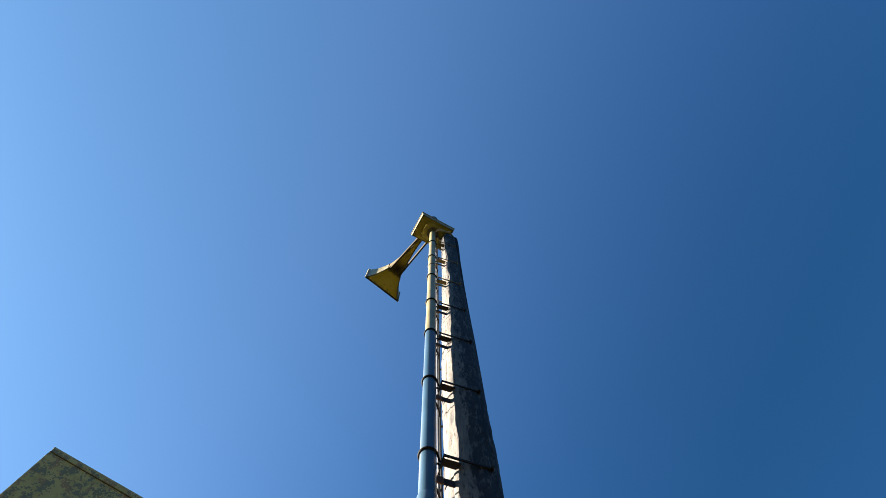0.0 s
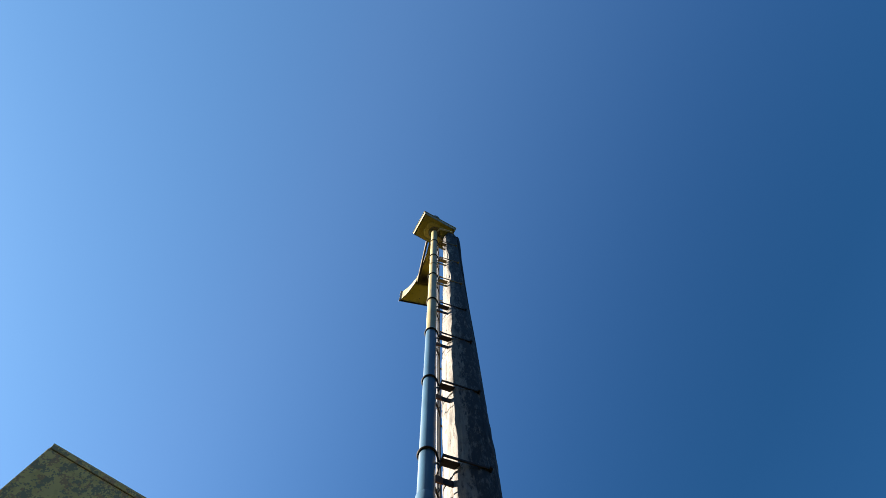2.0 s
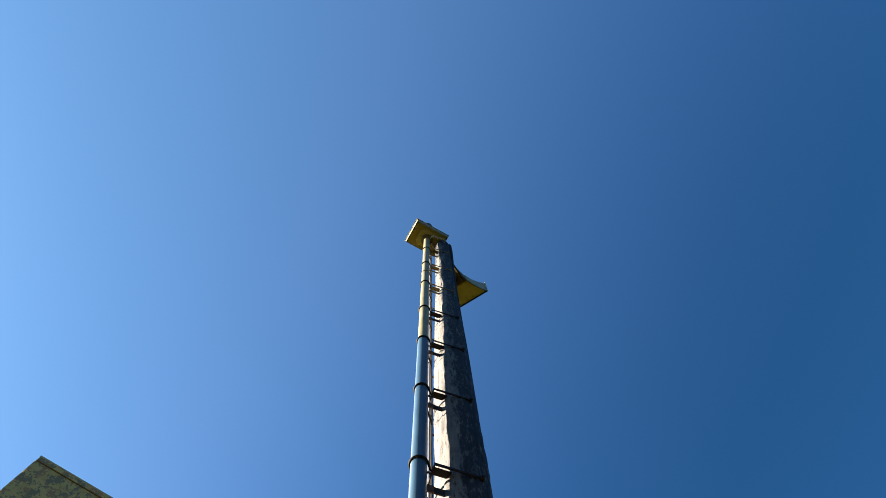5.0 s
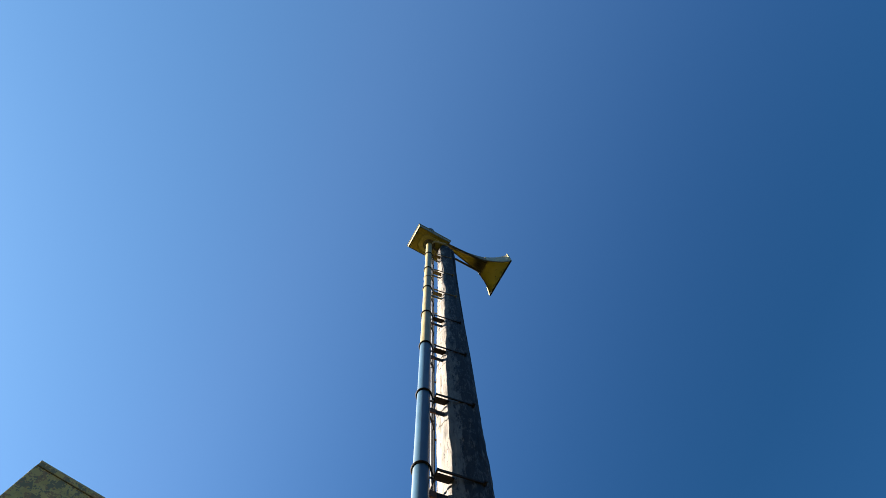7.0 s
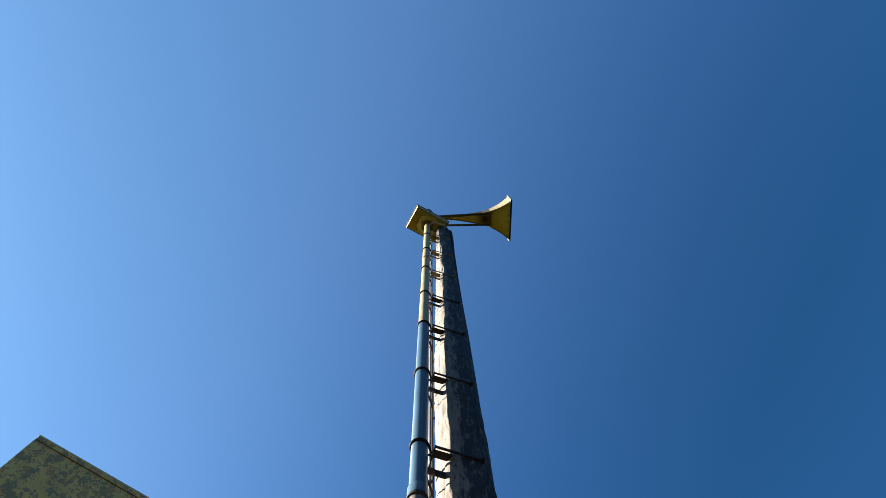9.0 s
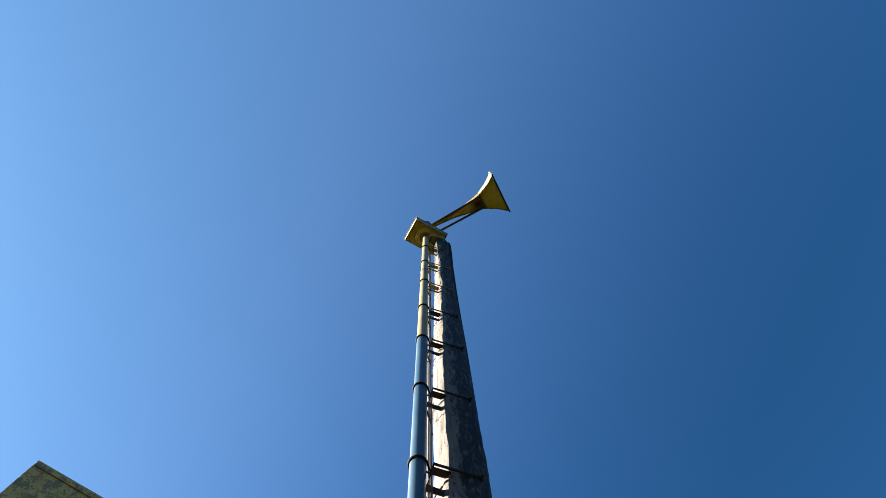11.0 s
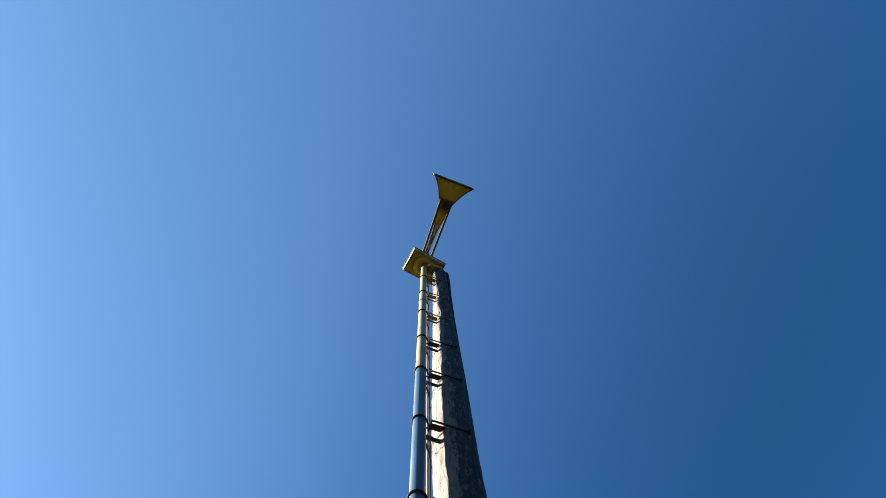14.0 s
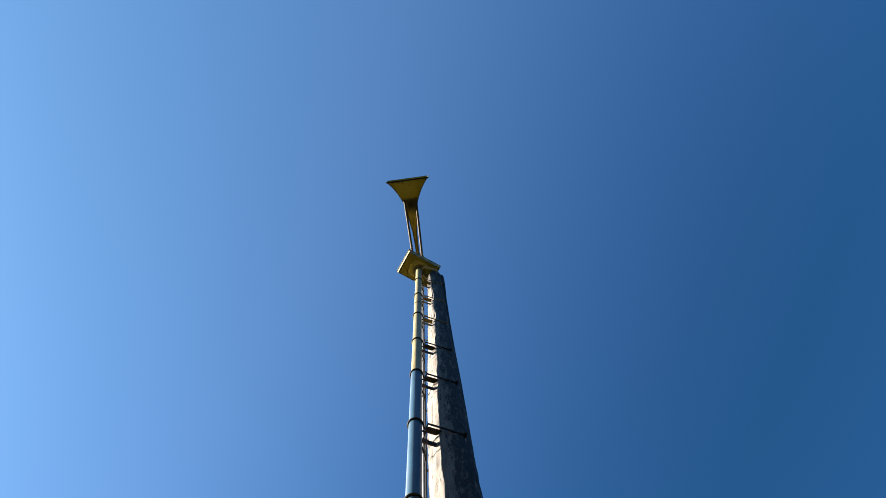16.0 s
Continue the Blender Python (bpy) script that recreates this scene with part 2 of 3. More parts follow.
def creosote():
    m, n, l, b = material("tarred_pole_top", 0.8)
    b.inputs["Specular IOR Level"].default_value = 0.15
    v = coords(n, l, (1, 1, 0.3))
    l.new(ramp(n, l, noise_tex(n, l, v, 14.0, 6, 0.65), [(0.40, (0.010, 0.011, 0.013)), (0.56, (0.030, 0.031, 0.033)), (0.66, (0.10, 0.10, 0.10))]), b.inputs["Base Color"])
    bump(n, l, b, noise_tex(n, l, v, 40.0, 6), 0.7, 0.008)
    return m


TAR = creosote()


def camouflage():
    """Small-square camouflage: noise read on a coarse lattice."""
    m, n, l, b = material("camouflage_paint", 0.62)
    tc = n.new("ShaderNodeTexCoord")
    snap = n.new("ShaderNodeVectorMath")
    snap.operation = "SNAP"
    snap.inputs[1].default_value = (0.0031, 0.0031, 0.0031)
    l.new(tc.outputs["Object"], snap.inputs[0])
    mp = n.new("ShaderNodeMapping")
    mp.inputs["Scale"].default_value = (1.0, 1.0, 0.60)
    l.new(snap.outputs[0], mp.inputs["Vector"])
    off = n.new("ShaderNodeMapping")
    off.inputs["Location"].default_value = (4.1, 7.7, 2.3)
    l.new(mp.outputs["Vector"], off.inputs["Vector"])
    off2 = n.new("ShaderNodeMapping")
    off2.inputs["Location"].default_value = (9.4, 1.2, 5.5)
    l.new(mp.outputs["Vector"], off2.inputs["Vector"])
    n1 = noise_tex(n, l, mp.outputs["Vector"], 31.0, 5.0, 0.86)
    n2 = noise_tex(n, l, off.outputs["Vector"], 34.0, 5.0, 0.84)
    n3 = noise_tex(n, l, off2.outputs["Vector"], 26.0, 3.0, 0.75)
    on = ((0, 0, 0), (1, 1, 1))
    col = mix(n, l, ramp(n, l, n3, [(0.0, on[0]), (0.52, on[1])], "CONSTANT"), (0.86, 0.69, 0.22), (0.78, 0.62, 0.19))
    col = mix(n, l, ramp(n, l, n2, [(0.0, on[0]), (0.54, on[1])], "CONSTANT"), col, (0.60, 0.38, 0.15))
    col = mix(n, l, ramp(n, l, n1, [(0.0, on[0]), (0.525, on[1])], "CONSTANT"), col, (0.37, 0.33, 0.16))
    wear = noise_tex(n, l, tc.outputs["Object"], 5.0, 5)
    col = mix(n, l, ramp(n, l, wear, [(0.45, (0, 0, 0)), (0.8, (0.35, 0.35, 0.35))]), col, (0.55, 0.43, 0.19))
    l.new(col, b.inputs["Base Color"])
    bump(n, l, b, noise_tex(n, l, tc.outputs["Object"], 90.0, 4), 0.15, 0.002)
    return m


CAMO = camouflage()
OLIVE = painted_metal("olive_trim_paint", (0.76, 0.60, 0.24), (0.84, 0.68, 0.30), (0.40, 0.30, 0.14), 0.55, 0.60)


def grass_ground():
    m, n, l, b = material("dry_grass_ground", 0.95)
    b.inputs["Specular IOR Level"].default_value = 0.0
    v = coords(n, l)
    col = ramp(n, l, noise_tex(n, l, v, 0.6, 6), [(0.3, (0.021, 0.024, 0.009)), (0.6, (0.042, 0.039, 0.017)), (0.8, (0.060, 0.052, 0.026))])
    col = mix(n, l, 0.5, col, ramp(n, l, noise_tex(n, l, v, 45.0, 6), [(0.3, (0.016, 0.019, 0.007)), (0.7, (0.050, 0.045, 0.021))]))
    l.new(col, b.inputs["Base Color"])
    bump(n, l, b, noise_tex(n, l, v, 60.0, 6), 0.8, 0.03)
    return m


GRASS = grass_ground()


def belt_material():
    m, n, l, b = material("sky_blocking_belt", 0.9)
    b.inputs["Specular IOR Level"].default_value = 0.0
    v = coords(n, l)
    l.new(ramp(n, l, noise_tex(n, l, v, 2.5, 8, 0.7), [(0.3, (0.011, 0.012, 0.005)), (0.7, (0.030, 0.029, 0.012))]), b.inputs["Base Color"])
    bump(n, l, b, noise_tex(n, l, v, 4.0, 8), 1.0, 0.3)
    return m


BELT = belt_material()


# ---- mesh helpers ----
def link(name, bm, mat, parent=None, label="", smooth=False):
    me = bpy.data.meshes.new(name)
    bmesh.ops.recalc_face_normals(bm, faces=bm.faces)
    bm.to_mesh(me)
    bm.free()
    me.materials.append(mat)
    if smooth:
        for p in me.polygons:
            p.use_smooth = True
        me.set_sharp_from_angle(angle=radians(38))
    ob = new(name, me)
    if parent:
        ob.parent = parent
    if label:
        tagged(ob, label)
    return ob


def part(name, bm, mat, parent, label="", smooth=False):
    return link(name, bm, mat, parent, label, smooth)


def thing(name, label, category, group="", at=(0, 0, 0)):
    e = new(name)
    e.location = at
    return tagged(e, label, category, group)


def box(size, m=None, bevel=0.0, bm=None):
    bm = bm or bmesh.new()
    made = bmesh.ops.create_cube(bm, size=1.0, matrix=(m or Matrix()) @ Matrix.Diagonal((*size, 1)))
    if bevel:
        edges = list({e for v in made["verts"] for e in v.link_edges})
        bmesh.ops.bevel(bm, geom=edges, offset=bevel, segments=2, affect="EDGES", profile=0.6)
    return bm


def lathe(profile, seg=32, m=None, closed=True, bm=None):
    """Turns a profile of (radius, height) about z."""
    bm = bm or bmesh.new()
    m = m or Matrix()
    rings = []
    for r, z in profile:
        rings.append([bm.verts.new(m @ Vector((r * math.cos(2 * math.pi * k / seg), r * math.sin(2 * math.pi * k / seg), z))) for k in range(seg)])
    for a, b in zip(rings, rings[1:]):
        for k in range(seg):
            bm.faces.new((a[k], a[(k + 1) % seg], b[(k + 1) % seg], b[k]))
    if closed:
        bm.faces.new(rings[0][::-1])
        bm.faces.new(rings[-1])
    return bm


def tube(points, radius, seg=10, bm=None):
    """A round rod along points."""
    bm = bm or bmesh.new()
    pts = [Vector(p) for p in points]
    rings, side = [], None
    for i, p in enumerate(pts):
        d = (pts[min(i + 1, len(pts) - 1)] - pts[max(i - 1, 0)]).normalized()
        if side is None:
            side = d.orthogonal().normalized()
        side = (side - d * side.dot(d)).normalized()
        up = d.cross(side)
        rings.append([bm.verts.new(p + radius * (math.cos(2 * math.pi * k / seg) * side + math.sin(2 * math.pi * k / seg) * up)) for k in range(seg)])
    for a, b in zip(rings, rings[1:]):
        for k in range(seg):
            bm.faces.new((a[k], a[(k + 1) % seg], b[(k + 1) % seg], b[k]))
    bm.faces.new(rings[0][::-1])
    bm.faces.new(rings[-1])
    return bm


def bar(a, b, width, height, bevel=0.0, bm=None):
    """A flat bar from a to b, its height along z as far as may be."""
    a, b = Vector(a), Vector(b)
    x = (b - a).normalized()
    y = Vector((0, 0, 1)).cross(x).normalized()
    z = x.cross(y)
    m = Matrix((x, y, z)).transposed().to_4x4()
    m.translation = (a + b) / 2
    return box(((b - a).length, width, height), m, bevel, bm)


def sheet(left, right, thick):
    """A strip between two lines of points, given a thickness along its own normals."""
    bm = bmesh.new()
    left, right = [Vector(p) for p in left], [Vector(p) for p in right]
    rows = []
    for i in range(len(left)):
        along = left[min(i + 1, len(left) - 1)] - left[max(i - 1, 0)]
        nrm = along.cross(right[i] - left[i]).normalized() * thick
        rows.append([bm.verts.new(p) for p in (left[i], right[i], right[i] + nrm, left[i] + nrm)])
    for a, b in zip(rows, rows[1:]):
        for k in range(4):
            bm.faces.new((a[k], a[(k + 1) % 4], b[(k + 1) % 4], b[k]))
    bm.faces.new(rows[0][::-1])
    bm.faces.new(rows[-1])
    return bm


def ground():
    bm = bmesh.new()
    nx = 40
    grid = [[None] * (nx + 1) for _ in range(nx + 1)]
    for i in range(nx + 1):
        for j in range(nx + 1):
            u, v = (2 * i / nx - 1), (2 * j / nx - 1)
            x, y = 1800 * u * abs(u) ** 3, 1800 * v * abs(v) ** 3
            d = math.hypot(x, y)
            grid[i][j] = bm.verts.new((x, y, 0.04 * noise.noise((x * 0.3, y * 0.3, 0)) * min(1, d / 6) - 0.0))
    for i in range(nx):
        for j in range(nx):
            bm.faces.new((grid[i][j], grid[i + 1][j], grid[i + 1][j + 1], grid[i][j + 1]))
    tagged(link("ground", bm, GRASS), "dry grassy ground under a clear sky", "ground", kind="structure")


def backdrop():
    """An unseen dark belt all round the horizon, added to block low sky light."""
    bm = bmesh.new()
    n, prev = 240, None
    for k in range(n + 1):
        a = 2 * math.pi * (k % n) / n
        q = Vector((math.cos(a), math.sin(a), 0))
        col = []
        for j in range(9):
            f = j / 8
            # height tuned so the sun clears the belt but low sky is hidden
            h = (20.0 + 1.7 * q.dot(SUN_DIR) - 12.0 * q.dot(SUN_DIR) ** 2 + 1.5 * noise.noise(q * 3) + 1.2 * noise.noise(q * 11)) * f
            r = 27 + 2.2 * noise.noise(q * 9 + Vector((0, 0, f * 3))) + 1.5 * f * f
            col.append(bm.verts.new((q.x * r, q.y * r, h - 0.3)))
        if prev:
            for j in range(8):
                bm.faces.new((prev[j], col[j], col[j + 1], prev[j + 1]))
        prev = col
    bmesh.ops.solidify(bm, geom=bm.faces[:], thickness=0.6)
    tagged(link("backdrop", bm, BELT), "unseen olive belt added to block low sky light", "backdrop", kind="structure")


def pole_radius(z):
    return float(np.interp(z, [0, 3.0, 5.4, 7.0, 8.5, 9.6, 10.8, 12.2, 13.4, 13.75, 13.88, 13.93],
                           [0.205, 0.190, 0.179, 0.175, 0.166, 0.151, 0.139, 0.134, 0.131, 0.126, 0.112, 0.085]))


def pole_axis(z):
    """The pole's centre: its upper part bent to fit the camera's view."""
    return POLE + Vector((0.016 * max(0, (z - 9) / 5) ** 1.5, -0.080 * max(0, (z - 9.5) / 4.4) ** 1.5, z))


RIDGE = math.radians(255.0)     # a long ridge, angled so its edge of shade fits the camera's view


def utility_pole():
    """A tapered log, knobbly and fissured, with a tarred rounded top."""
    top = thing("utility_pole", "weathered grey wooden pole with a dark tarred top", "pole")
    seg, rings = 72, 420
    zs = [13.93 * k / rings for k in range(rings + 1)]

    def shell(z0, z1, grow):
        bm = bmesh.new()
        prev = None
        for z in [q for q in zs if z0 <= q <= z1 + 1e-6]:
            c, r0 = pole_axis(z), pole_radius(z) + grow
            row = []
            for k in range(seg):
                a = 2 * math.pi * k / seg
                ca, sa = math.cos(a), math.sin(a)
                lump = 0.006 * noise.noise((ca * 1.1, sa * 1.1, z * 0.8)) + 0.004 * noise.noise((ca * 3, sa * 3, z * 2.4 + 9))
                crack = noise.noise((ca * 9, sa * 9, z * 0.35 + 3))
                crack = -0.008 * max(0.0, 1 - abs(crack) * 9)
                knob = 0.0045 * noise.noise((ca * 7, sa * 7, z * 6 + 20))
                turn = (a - RIDGE + math.pi) % (2 * math.pi) - math.pi
                turn += 0.15 * noise.noise((0.3, 7.1, z * 1.3)) + 0.09 * noise.noise((5.3, 1.1, z * 4.1))
                ridge = 0.021 * max(0.0, 1 - abs(turn) / (0.50 if turn < 0 else 0.30))
                r = r0 + lump + crack + knob + ridge
                row.append(bm.verts.new((c.x + r * ca, c.y + r * sa, z)))
            if prev:
                for k in range(seg):
                    bm.faces.new((prev[k], prev[(k + 1) % seg], row[(k + 1) % seg], row[k]))
            else:
                bm.faces.new(row[::-1])
            prev = row
        bm.faces.new(prev)
        return bm

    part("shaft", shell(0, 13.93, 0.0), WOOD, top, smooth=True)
    part("tarred_top", shell(13.55, 13.93, 0.004), TAR, top, "black tarred pole top", smooth=True)
    return top


def riser_pipe():
    top = thing("riser_pipe", "steel air pipe, blue below and faded yellow above", "pipe", at=PIPE)
    r = PIPE_R
    part("lower_section", lathe([(r, 4.93), (r, PAINT_LINE)], 40), BLUE, top, "glossy blue painted pipe section", smooth=True)
    part("bottom_section", lathe([(r, 0.0), (r, 4.93)], 40), TAN, top, "bare tan pipe section", smooth=True)
    part("upper_section", lathe([(r, PAINT_LINE), (r, BOX_Z - 0.02)], 40), YELLOW_PIPE, top, "faded yellow painted pipe section", smooth=True)
    part("coupling", lathe([(r + 0.001, 11.03), (r + 0.006, 11.035), (r + 0.006, 11.065), (r + 0.001, 11.07)], 40), OCHRE, top, "rusty yellow coupling ring", smooth=True)
    part("coupling", lathe([(r + 0.001, 4.965), (r + 0.007, 4.967), (r + 0.007, 5.055), (r + 0.001, 5.065)], 40), BLUE, top, "blue painted pipe coupling", smooth=True)
    part("coupling_ring", lathe([(r + 0.001, 4.938), (r + 0.010, 4.942), (r + 0.010, 4.958), (r + 0.001, 4.963)], 40), BLACK, top, "dark ring under the coupling", smooth=True)
    part("base_plate", lathe([(0.13, 0.0), (0.13, 0.07), (0.12, 0.08), (r, 0.08)], 32), TAN, top, smooth=True)
    return top


def pipe_bracket(z):
    """A strap round the pipe, two arms that grip the pole, a top plate, and a lower stay."""
    high = z > 10.0
    steel = BRACKET if high else BLACK
    low = BRACKET if z > 9.5 else RUST
    label = ("rust-stained yellow steel pipe bracket bolted to the pole" if high
             else "dark steel pipe bracket strapped to the wooden pole")
    top = thing("pipe_bracket", label, "bracket", "brackets along the pole", at=(PIPE.x, PIPE.y, z))
    grip = pole_radius(z) + 0.004
    axis = pole_axis(z) - Vector((PIPE.x, PIPE.y, z))
    mid = axis.dot(ARM)
    off = axis.dot(SIDE)
    near, far = off - grip, off + grip
    drop = -0.085
    p = lambda u, s, h=0.0: ARM * u + SIDE * s + Vector((0, 0, h))
    start = 0.075
    # strap: a flat ring that sags a little and runs into the arms
    ring = bmesh.new()
    pr = PIPE_R + 0.007
    pts = []
    for k in range(29):
        a = math.radians(38 + 284 * k / 28)
        pts.append(ARM * (pr * math.cos(a)) + SIDE * (pr * math.sin(a)))
    pts = [p(start + 0.012, 0.0, drop), p(start - 0.004, 0.010, drop * 0.45)] + pts + [p(start - 0.004, -0.010, drop * 0.45), p(start + 0.012, -0.02, drop)]
    tube(pts, 0.0075, 8, ring)
    part("strap", ring, BLACK, top, "thin dark strap round the pipe", smooth=True)
    # arms along both sides of the pole
    for s in (near, far):
        arm = part("arm", bar(p(start, s, drop), p(mid + grip * 0.36, s, drop), 0.010, 0.022, 0.002), steel, top)
        bolt = bmesh.new()
        end = p(mid + grip * 0.33, s, drop)
        tube([end - SIDE * 0.018, end + SIDE * 0.018], 0.012, 6, bolt)
        part("bolt", bolt, steel, arm)
    part("cross_bar", bar(p(start + 0.004, near - 0.005, drop), p(start + 0.004, far + 0.005, drop), 0.008, 0.030, 0.002), steel, top)
    part("gusset", box((0.110, 0.050, 0.010), Matrix.Translation(p(start + 0.066, near + 0.048, drop + 0.006)) @
                       Matrix(((ARM.x, SIDE.x, 0), (ARM.y, SIDE.y, 0), (0, 0, 1))).to_4x4(), 0.002), steel, top)
    # lower stay: an upright flat bar from the pipe into the wood
    touch = mid - math.sqrt(max(0.0, grip ** 2 - off ** 2))
    part("stay", bar(p(0.048, 0.004, -0.240), p(0.098, 0.004, -0.240), 0.012, 0.072, 0.002), low, top, "rusty flat steel stay")
    # second piece, black on lower brackets in place of the stay's shadow
    part("shade_foot", bar(p(0.0985, 0.006, -0.240), p(touch + 0.012, 0.006, -0.240), 0.010, 0.066, 0.002), low if high else BLACK, top, "stay end that stands in for its shadow")
    # tie from the pipe back to the conduit
    wire = bmesh.new()
    tube([Vector(q) for q in ((0.042, 0.030, -0.305), (0.054, 0.070, -0.310), (0.065, 0.108, -0.312), (0.069, 0.150, -0.312))], 0.008, 6, wire)
    part("tie", wire, BLACK, top, "thin dark wire tie", smooth=True)
    return top


def conduit():
    """A slim grey conduit that climbs between pipe and pole."""
    a = PIPE + Vector((0.051, 0.185, 0))
    top = thing("conduit", "slim galvanised conduit between pipe and pole", "conduit", at=(a.x, a.y, 0))
    part("tube", lathe([(0.0095, 0.0), (0.0095, 13.55)], 16), GALV, top, smooth=True)
    for z in (1.8, 4.85, 7.9, 10.95):
        part("coupling", lathe([(0.010, z), (0.0135, z + 0.004), (0.0135, z + 0.055), (0.010, z + 0.06)], 16), GALV, top, smooth=True)
    # a dark round strip for the dark line between conduit and pole
    c = PIPE + Vector((0.068, 0.178, 0))
    tagged(link("cable", tube([(c.x + 0.0015 * math.sin(k * 1.3), c.y, 13.3 * k / 50) for k in range(51)], 0.0085, 8), CABLE, smooth=True),
           "thin dark round strip beside the conduit", "cable")
    b = PIPE + Vector((0.034, 0.205, 0))
    tagged(link("ground_wire", tube([(b.x + 0.002 * math.sin(k * 1.9), b.y, 13.4 * k / 50) for k in range(51)], 0.0030, 6), GALV, smooth=True),
           "thin bright wire beside the conduit", "wire")
    return top


def pole_cable():
    """The heavier cable that drops from the box down the pole's far flank."""
    out = Vector((0.99, -0.14, 0)).normalized()
    pts = []
    pts += [pole_axis(13.965) + out * 0.010, pole_axis(13.968) + out * 0.055, pole_axis(13.952) + out * 0.098, pole_axis(13.925) + out * 0.122]
    for k in range(60):
        z = 13.90 - 13.88 * (k / 59) ** 1.6
        c = pole_axis(z)
        w = out.copy()
        w.rotate(Euler((0, 0, min(0.7, 0.10 * max(0.0, 13.0 - z)) + 0.05 * math.sin(z * 0.8))))
        pts.append(c + w * (pole_radius(z) + 0.006 + 0.012 * max(0.0, min(1.0, (z - 12.2) / 0.8))))
    tagged(link("cable", tube(pts, 0.019, 10), CABLE, smooth=True), "black cable running down the wooden pole", "cable")


# ---- the siren ----
def siren():
    top = thing("warning_siren", "weathered yellow rotating horn siren on a pole-top box", "siren", at=(PIPE.x, PIPE.y, BOX_Z))
    turn = Matrix.Rotation(math.atan2(0.3356, 0.5277), 4, "Z")     # the box's long side
    L, W2, T = 0.612, 0.430, 0.17
    body = part("box_body", box((L * 0.955, W2 * 0.955, T - 0.02), turn @ Matrix.Translation((0, 0, T / 2 - 0.01)), 0.006), GRIMY, top, "grimy yellow sheet metal box")
    part("roof_plate", box((L * 1.05, W2 * 1.05, 0.012), turn @ Matrix.Translation((0, 0, T - 0.004)), 0.003), YELLOW, body)
    foot = [turn @ Vector((sx * L * 0.505, sy * W2 * 0.505, 0.002)) for sx, sy in ((-1, -1), (1, -1), (1, 1), (-1, 1))]
    head = [turn @ Vector((sx * L * 0.525, sy * W2 * 0.525, T - 0.012)) for sx, sy in ((-1, -1), (1, -1), (1, 1), (-1, 1))]
    for k in range(4):
        part("side_wall", sheet([foot[k], head[k]], [foot[(k + 1) % 4], head[(k + 1) % 4]], 0.005), SUNLIT_YELLOW, body, "sloping side in a sunlit tone")
    for s in (-1, 1):
        part("edge_flange", box((L * 1.05 + 0.02, 0.014, 0.022), turn @ Matrix.Translation((0, s * (W2 * 0.525 + 0.004), T - 0.012)), 0.003), SUNLIT_YELLOW, body, "seam flange in a sunlit tone")
        part("edge_flange", box((0.014, W2 * 1.05 - 0.01, 0.022), turn @ Matrix.Translation((s * (L * 0.525 + 0.004), 0, T - 0.012)), 0.003), YELLOW_PIPE, body, "worn pale seam flange")
    plate = bmesh.new()
    ends = [(0.18, 0.09), (0.12, 0.15), (-0.12, 0.15), (-0.18, 0.09), (-0.18, -0.09), (-0.12, -0.15), (0.12, -0.15), (0.18, -0.09)]
    rims = [[plate.verts.new(turn @ Vector((x * g, y * g, h))) for x, y in ends] for h, g in ((-0.034, 0.97), (-0.030, 1.0), (0.010, 1.0))]
    for a, b in zip(rims, rims[1:]):
        for k in range(8):
            plate.faces.new((a[k], a[(k + 1) % 8], b[(k + 1) % 8], b[k]))
    plate.faces.new(rims[0])
    plate.faces.new(rims[-1])
    part("mounting_plate", plate, YELLOW_PALE, body, "yellow plate with cut corners")
    part("flange", lathe([(PIPE_R, -0.075), (0.085, -0.07), (0.095, -0.06), (0.095, -0.03), (0.07, -0.026)], 32), OCHRE, body, "round pipe flange", smooth=True)
    part("gasket", lathe([(0.108, -0.046), (0.108, -0.036), (0.09, -0.034)], 32), BRACKET, body, "grimy ochre gasket ring", smooth=True)
    for k in range(6):
        a = k * math.pi / 3 + 0.3
        part("bolt", lathe([(0.012, -0.088), (0.012, -0.06)], 6, Matrix.Translation((0.078 * math.cos(a), 0.078 * math.sin(a), 0))), OCHRE, body)
    # bracket to the pole top
    q = POLE - PIPE
    br = part("pole_bracket", bar((0.105, -0.066, -0.075), (0.318, 0.012, -0.075), 0.030, 0.034, 0.003), CREAM, top, "pale cream steel bar to the pole top")
    part("pole_bracket", bar((0.324, 0.020, -0.076), (0.375, 0.11, -0.080), 0.022, 0.034, 0.003), CREAM, top)
    part("pole_bracket", bar((0.104, -0.060, -0.076), (0.058, -0.030, -0.072), 0.026, 0.032, 0.003), CREAM, top)
    part("hanger", bar((0.085, 0.05, -0.12), (q.x - 0.06, q.y - 0.02, -0.12), 0.03, 0.10, 0.004), OCHRE, top)

    # what turns: the column, the motor cover and the horn
    rotor = part("rotating_horn", lathe([(0.15, T - 0.005), (0.15, T + 0.03), (0.10, T + 0.05), (0.085, 0.50), (0.10, 0.52), (0.10, 0.56), (0.07, 0.60), (0.065, 0.93)], 36), STAINED, top,
                 "weathered yellow horn on a turning column", smooth=True)
    part("motor_cover", lathe([(0.067, 0.932), (0.105, 0.94), (0.105, 1.42), (0.09, 1.48), (0.05, 1.51), (0.01, 1.52)], 36), DARK, rotor, "dark rounded motor cover", smooth=True)
    # stations: reach, half width, lower and upper height
    st = [(0.05, 0.024, 0.99, 1.07), (0.35, 0.026, 0.98, 1.09), (0.60, 0.038, 0.965, 1.12), (0.86, 0.075, 0.955, 1.17), (1.06, 0.108, 0.955, 1.24), (1.215, 0.142, 0.962, 1.30)]
    fl = [(1.215, 0.152, 0.955, 1.31)]
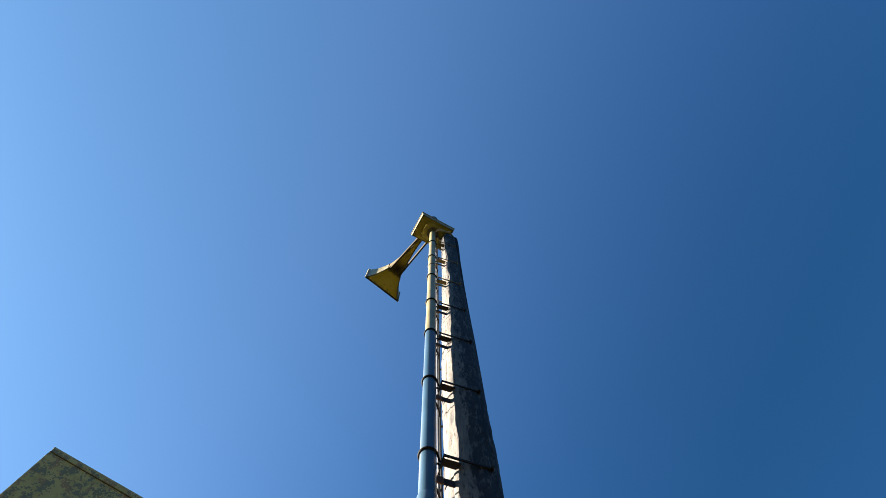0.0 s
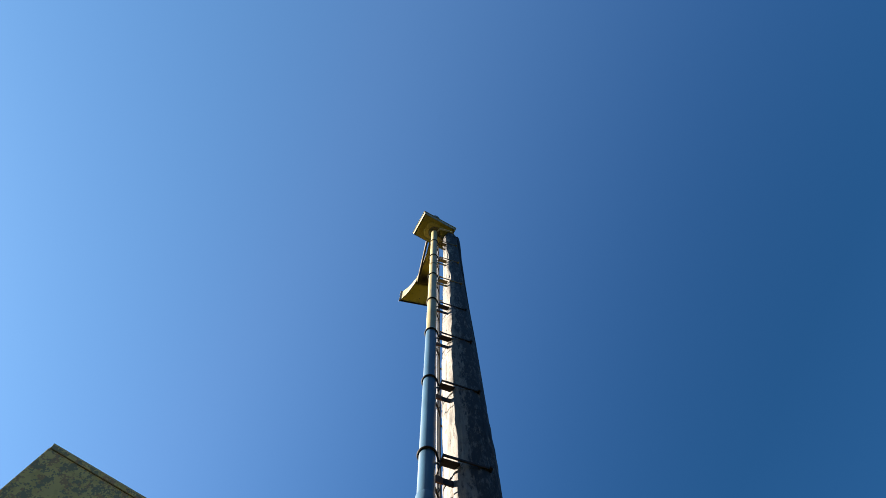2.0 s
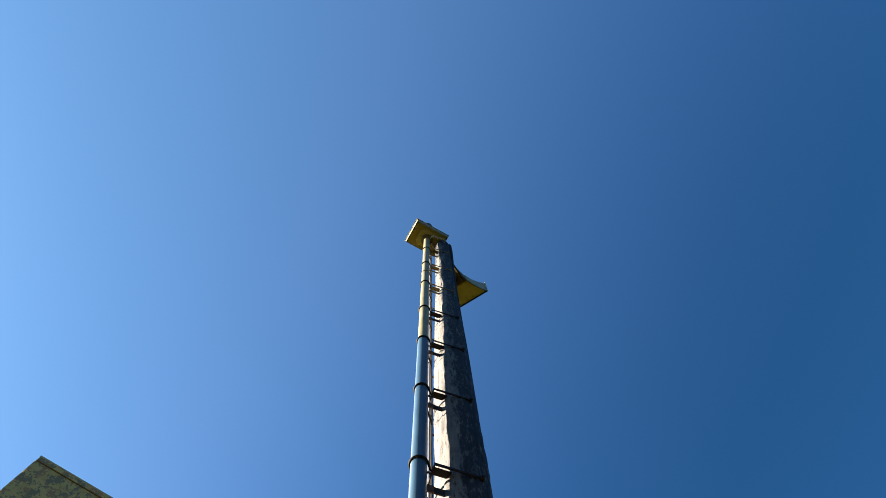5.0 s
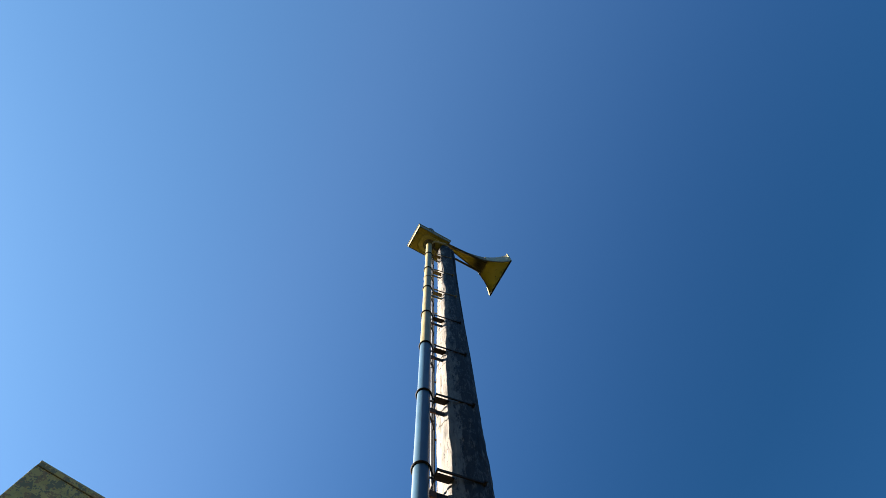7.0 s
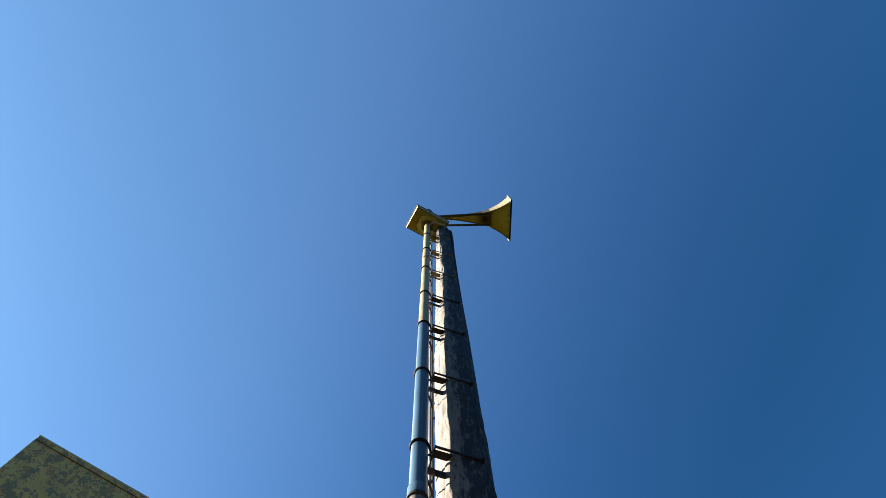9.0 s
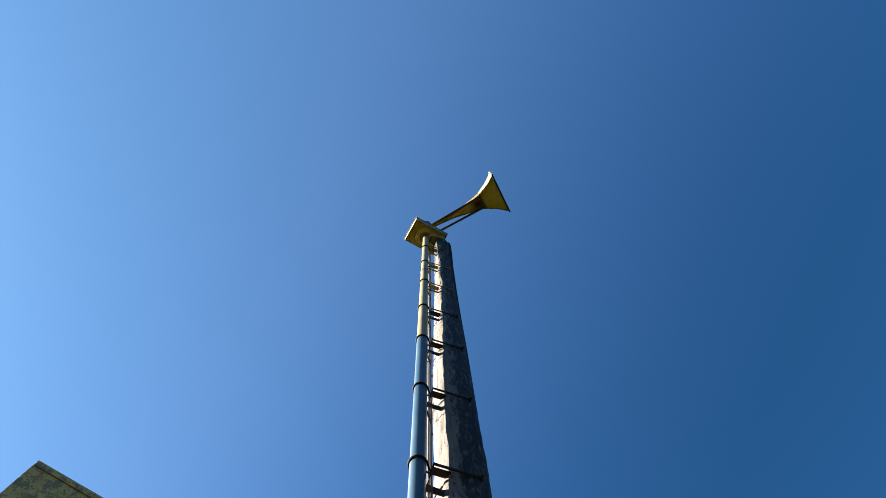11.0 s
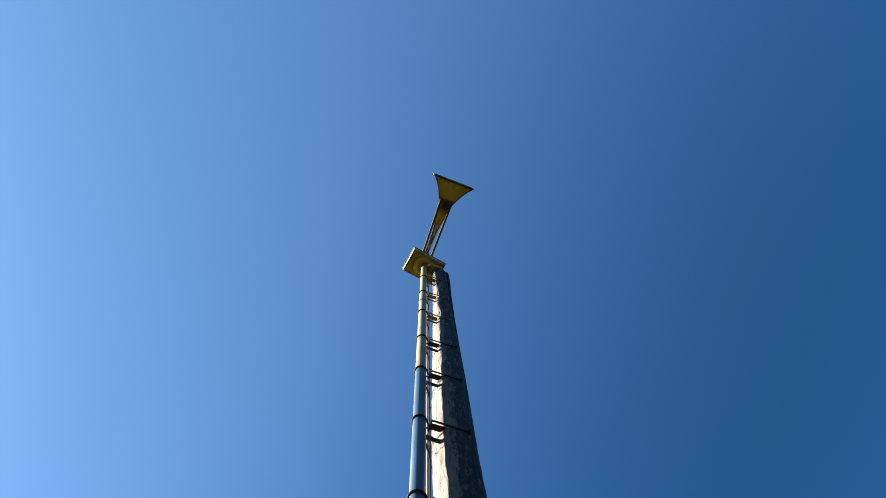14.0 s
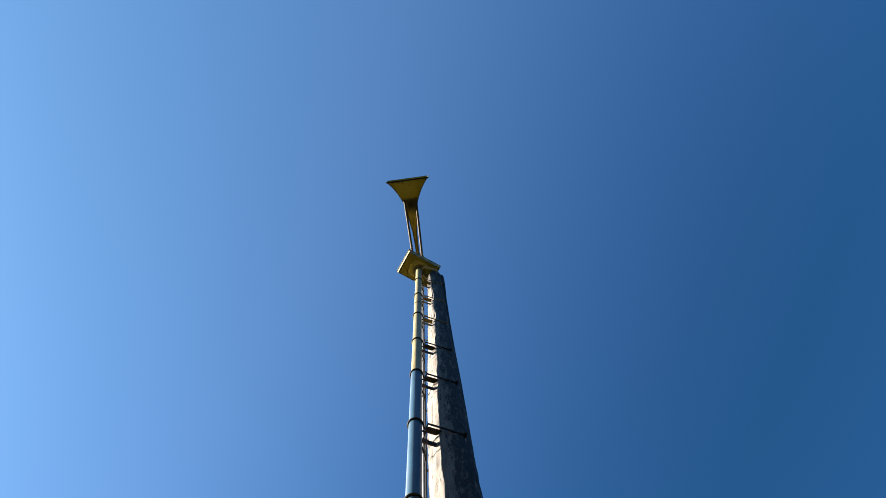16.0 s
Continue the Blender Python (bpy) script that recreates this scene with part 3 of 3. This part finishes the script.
    for k in range(1, 11):
        f = k / 10
        g = (math.exp(1.7 * f) - 1) / (math.exp(1.7) - 1)
        fl.append((1.215 + 0.383 * f, 0.152 + (0.387 - 0.152) * (0.45 * f + 0.55 * g), 0.955 - 0.105 * (0.6 * f + 0.4 * g), 1.31 + 0.20 * (0.5 * f + 0.5 * g)))
    th = 0.006
    for name, s in (("neck", st), ("flare", fl)):
        lo, hi = 0.014 if name == "flare" else 0.004, 0.010
        part(name + "_bottom", sheet([(r, w, zb) for r, w, zb, zt in s], [(r, -w, zb) for r, w, zb, zt in s], -th), NECK if name == "neck" else FLARE, rotor)
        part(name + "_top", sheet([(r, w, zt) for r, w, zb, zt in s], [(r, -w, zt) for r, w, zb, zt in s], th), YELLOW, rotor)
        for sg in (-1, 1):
            # flare sides carry their sunlight in the colour
            part(name + "_side", sheet([(r, sg * (w + 0.001), zb - lo) for r, w, zb, zt in s], [(r, sg * (w + 0.001), zt + hi) for r, w, zb, zt in s], sg * th), SUNLIT_YELLOW if name == "flare" else OCHRE, rotor)
        for sg in (-1, 1):
            part(name + "_seam", sheet([(r, sg * (w - 0.014), zb - 0.004) for r, w, zb, zt in s], [(r, sg * (w + 0.009), zb - 0.004) for r, w, zb, zt in s], -0.006), STAINED, rotor, "dark stained seam")
    r, w, zb, zt = fl[-1]
    for sg, z in ((-1, zb - 0.012), (1, zt + 0.010)):
        # lower rim in a darker material than the upper one
        part("mouth_rim", bar((r, -w - 0.012, z), (r, w + 0.012, z), 0.030, 0.018, 0.003), MATTE if sg < 0 else SUNLIT_YELLOW, rotor,
             "dark lower rim" if sg < 0 else "worn rim in a pale sunlit tone")
    for sg in (-1, 1):
        part("mouth_rim", box((0.030, 0.018, zt - zb + 0.03), Matrix.Translation((r, sg * (w + 0.010), (zb + zt) / 2)), 0.003), SUNLIT_YELLOW, rotor, "worn rim in a pale sunlit tone")
    # collar where neck and flare meet, with its stained under-plate
    r, w, zb, zt = fl[0]
    for z in (zb - 0.008, zt + 0.006):
        part("collar", box((0.035, 2 * w + 0.008, 0.014), Matrix.Translation((r, 0, z)), 0.003), STAINED, rotor, "dark stained collar")
    part("drain_plate", box((0.085, 0.070, 0.008), Matrix.Translation((r - 0.10, 0, zb - 0.004)), 0.003), MATTE, rotor, "dark stained drain plate")
    part("drain_hole", lathe([(0.010, 0), (0.010, 0.006)], 12, Matrix.Translation((1.50, 0.02, 0.862 - 0.010))), DARK, rotor, "small dark hole")
    for sg in (-1, 1):
        rod = part("support_rod", tube([(0.06, sg * 0.082, 0.51), (1.20, sg * 0.110, 0.950)], 0.022, 10), BROWN, rotor, smooth=True)
        part("rod_foot", box((0.06, 0.05, 0.03), Matrix.Translation((0.05, sg * 0.080, 0.51)), 0.004), STAINED, rod)
    return top, rotor


# ---- the camouflaged cabinet ----
def cabinet():
    """A tall sheet-metal equipment cabinet with an overhanging lid."""
    u = Vector((0.788, 0.616, 0.0))
    back = Vector((-0.616, 0.788, 0.0))
    H, L, D = 3.2, 0.90, 1.10
    top = thing("equipment_cabinet", "tall metal cabinet painted in small-square camouflage", "cabinet", at=(-1.002, 0.749, 0))
    top.rotation_euler = (0, 0, math.atan2(u.y, u.x))
    t, e = 0.02, 0.0012
    part("front_panel", box((L, t, H - 0.007), Matrix.Translation((L / 2, t / 2 + e, (H - 0.007) / 2)), 0.002), CAMO, top)
    part("back_panel", box((L, t, H - 0.007), Matrix.Translation((L / 2, D - t / 2, (H - 0.007) / 2)), 0.002), CAMO, top)
    for x in (t / 2 + 0.001, L - t / 2 - 0.001):
        part("side_panel", box((t, D - 2 * t - e - 0.004, H - 0.007), Matrix.Translation((x, D / 2 + e / 2, (H - 0.007) / 2)), 0.002), CAMO, top)
    lid = part("lid", box((L, D + 0.002, 0.006), Matrix.Translation((L / 2, D / 2, H - 0.003)), 0.0004), OLIVE, top, "olive sheet metal lid")
    part("lip", box((L - 0.002, 0.0022, 0.014), Matrix.Translation((L / 2, 0.0001, H - 0.0132)), 0.0008), CAMO, lid)
    part("edge_strip", box((L, 0.0014, 0.0022), Matrix.Translation((L / 2, 0.0004, H - 0.0215)), 0.0004), BRACKET, lid, "brown seam under the lid")
    part("corner_angle", box((0.004, 0.016, H - 0.02), Matrix.Translation((0.0005, e + 0.010, (H - 0.02) / 2)), 0.001), OLIVE, top)
    return top


ground()
backdrop()
utility_pole()
riser_pipe()
for z in CLAMPS:
    pipe_bracket(z)
conduit()
pole_cable()
SIREN, ROTOR = siren()
cabinet()


# ---- movement: the horn turns steadily, clockwise from above ----
def motions():
    rows = []
    for k in range(33):
        t = 0.5 * k
        rows.append((t, pose(0, 0, 0, 0, 0, 1.06 - 14.169 * (t - 9.3))))
    walk(ROTOR, rows)


motions()
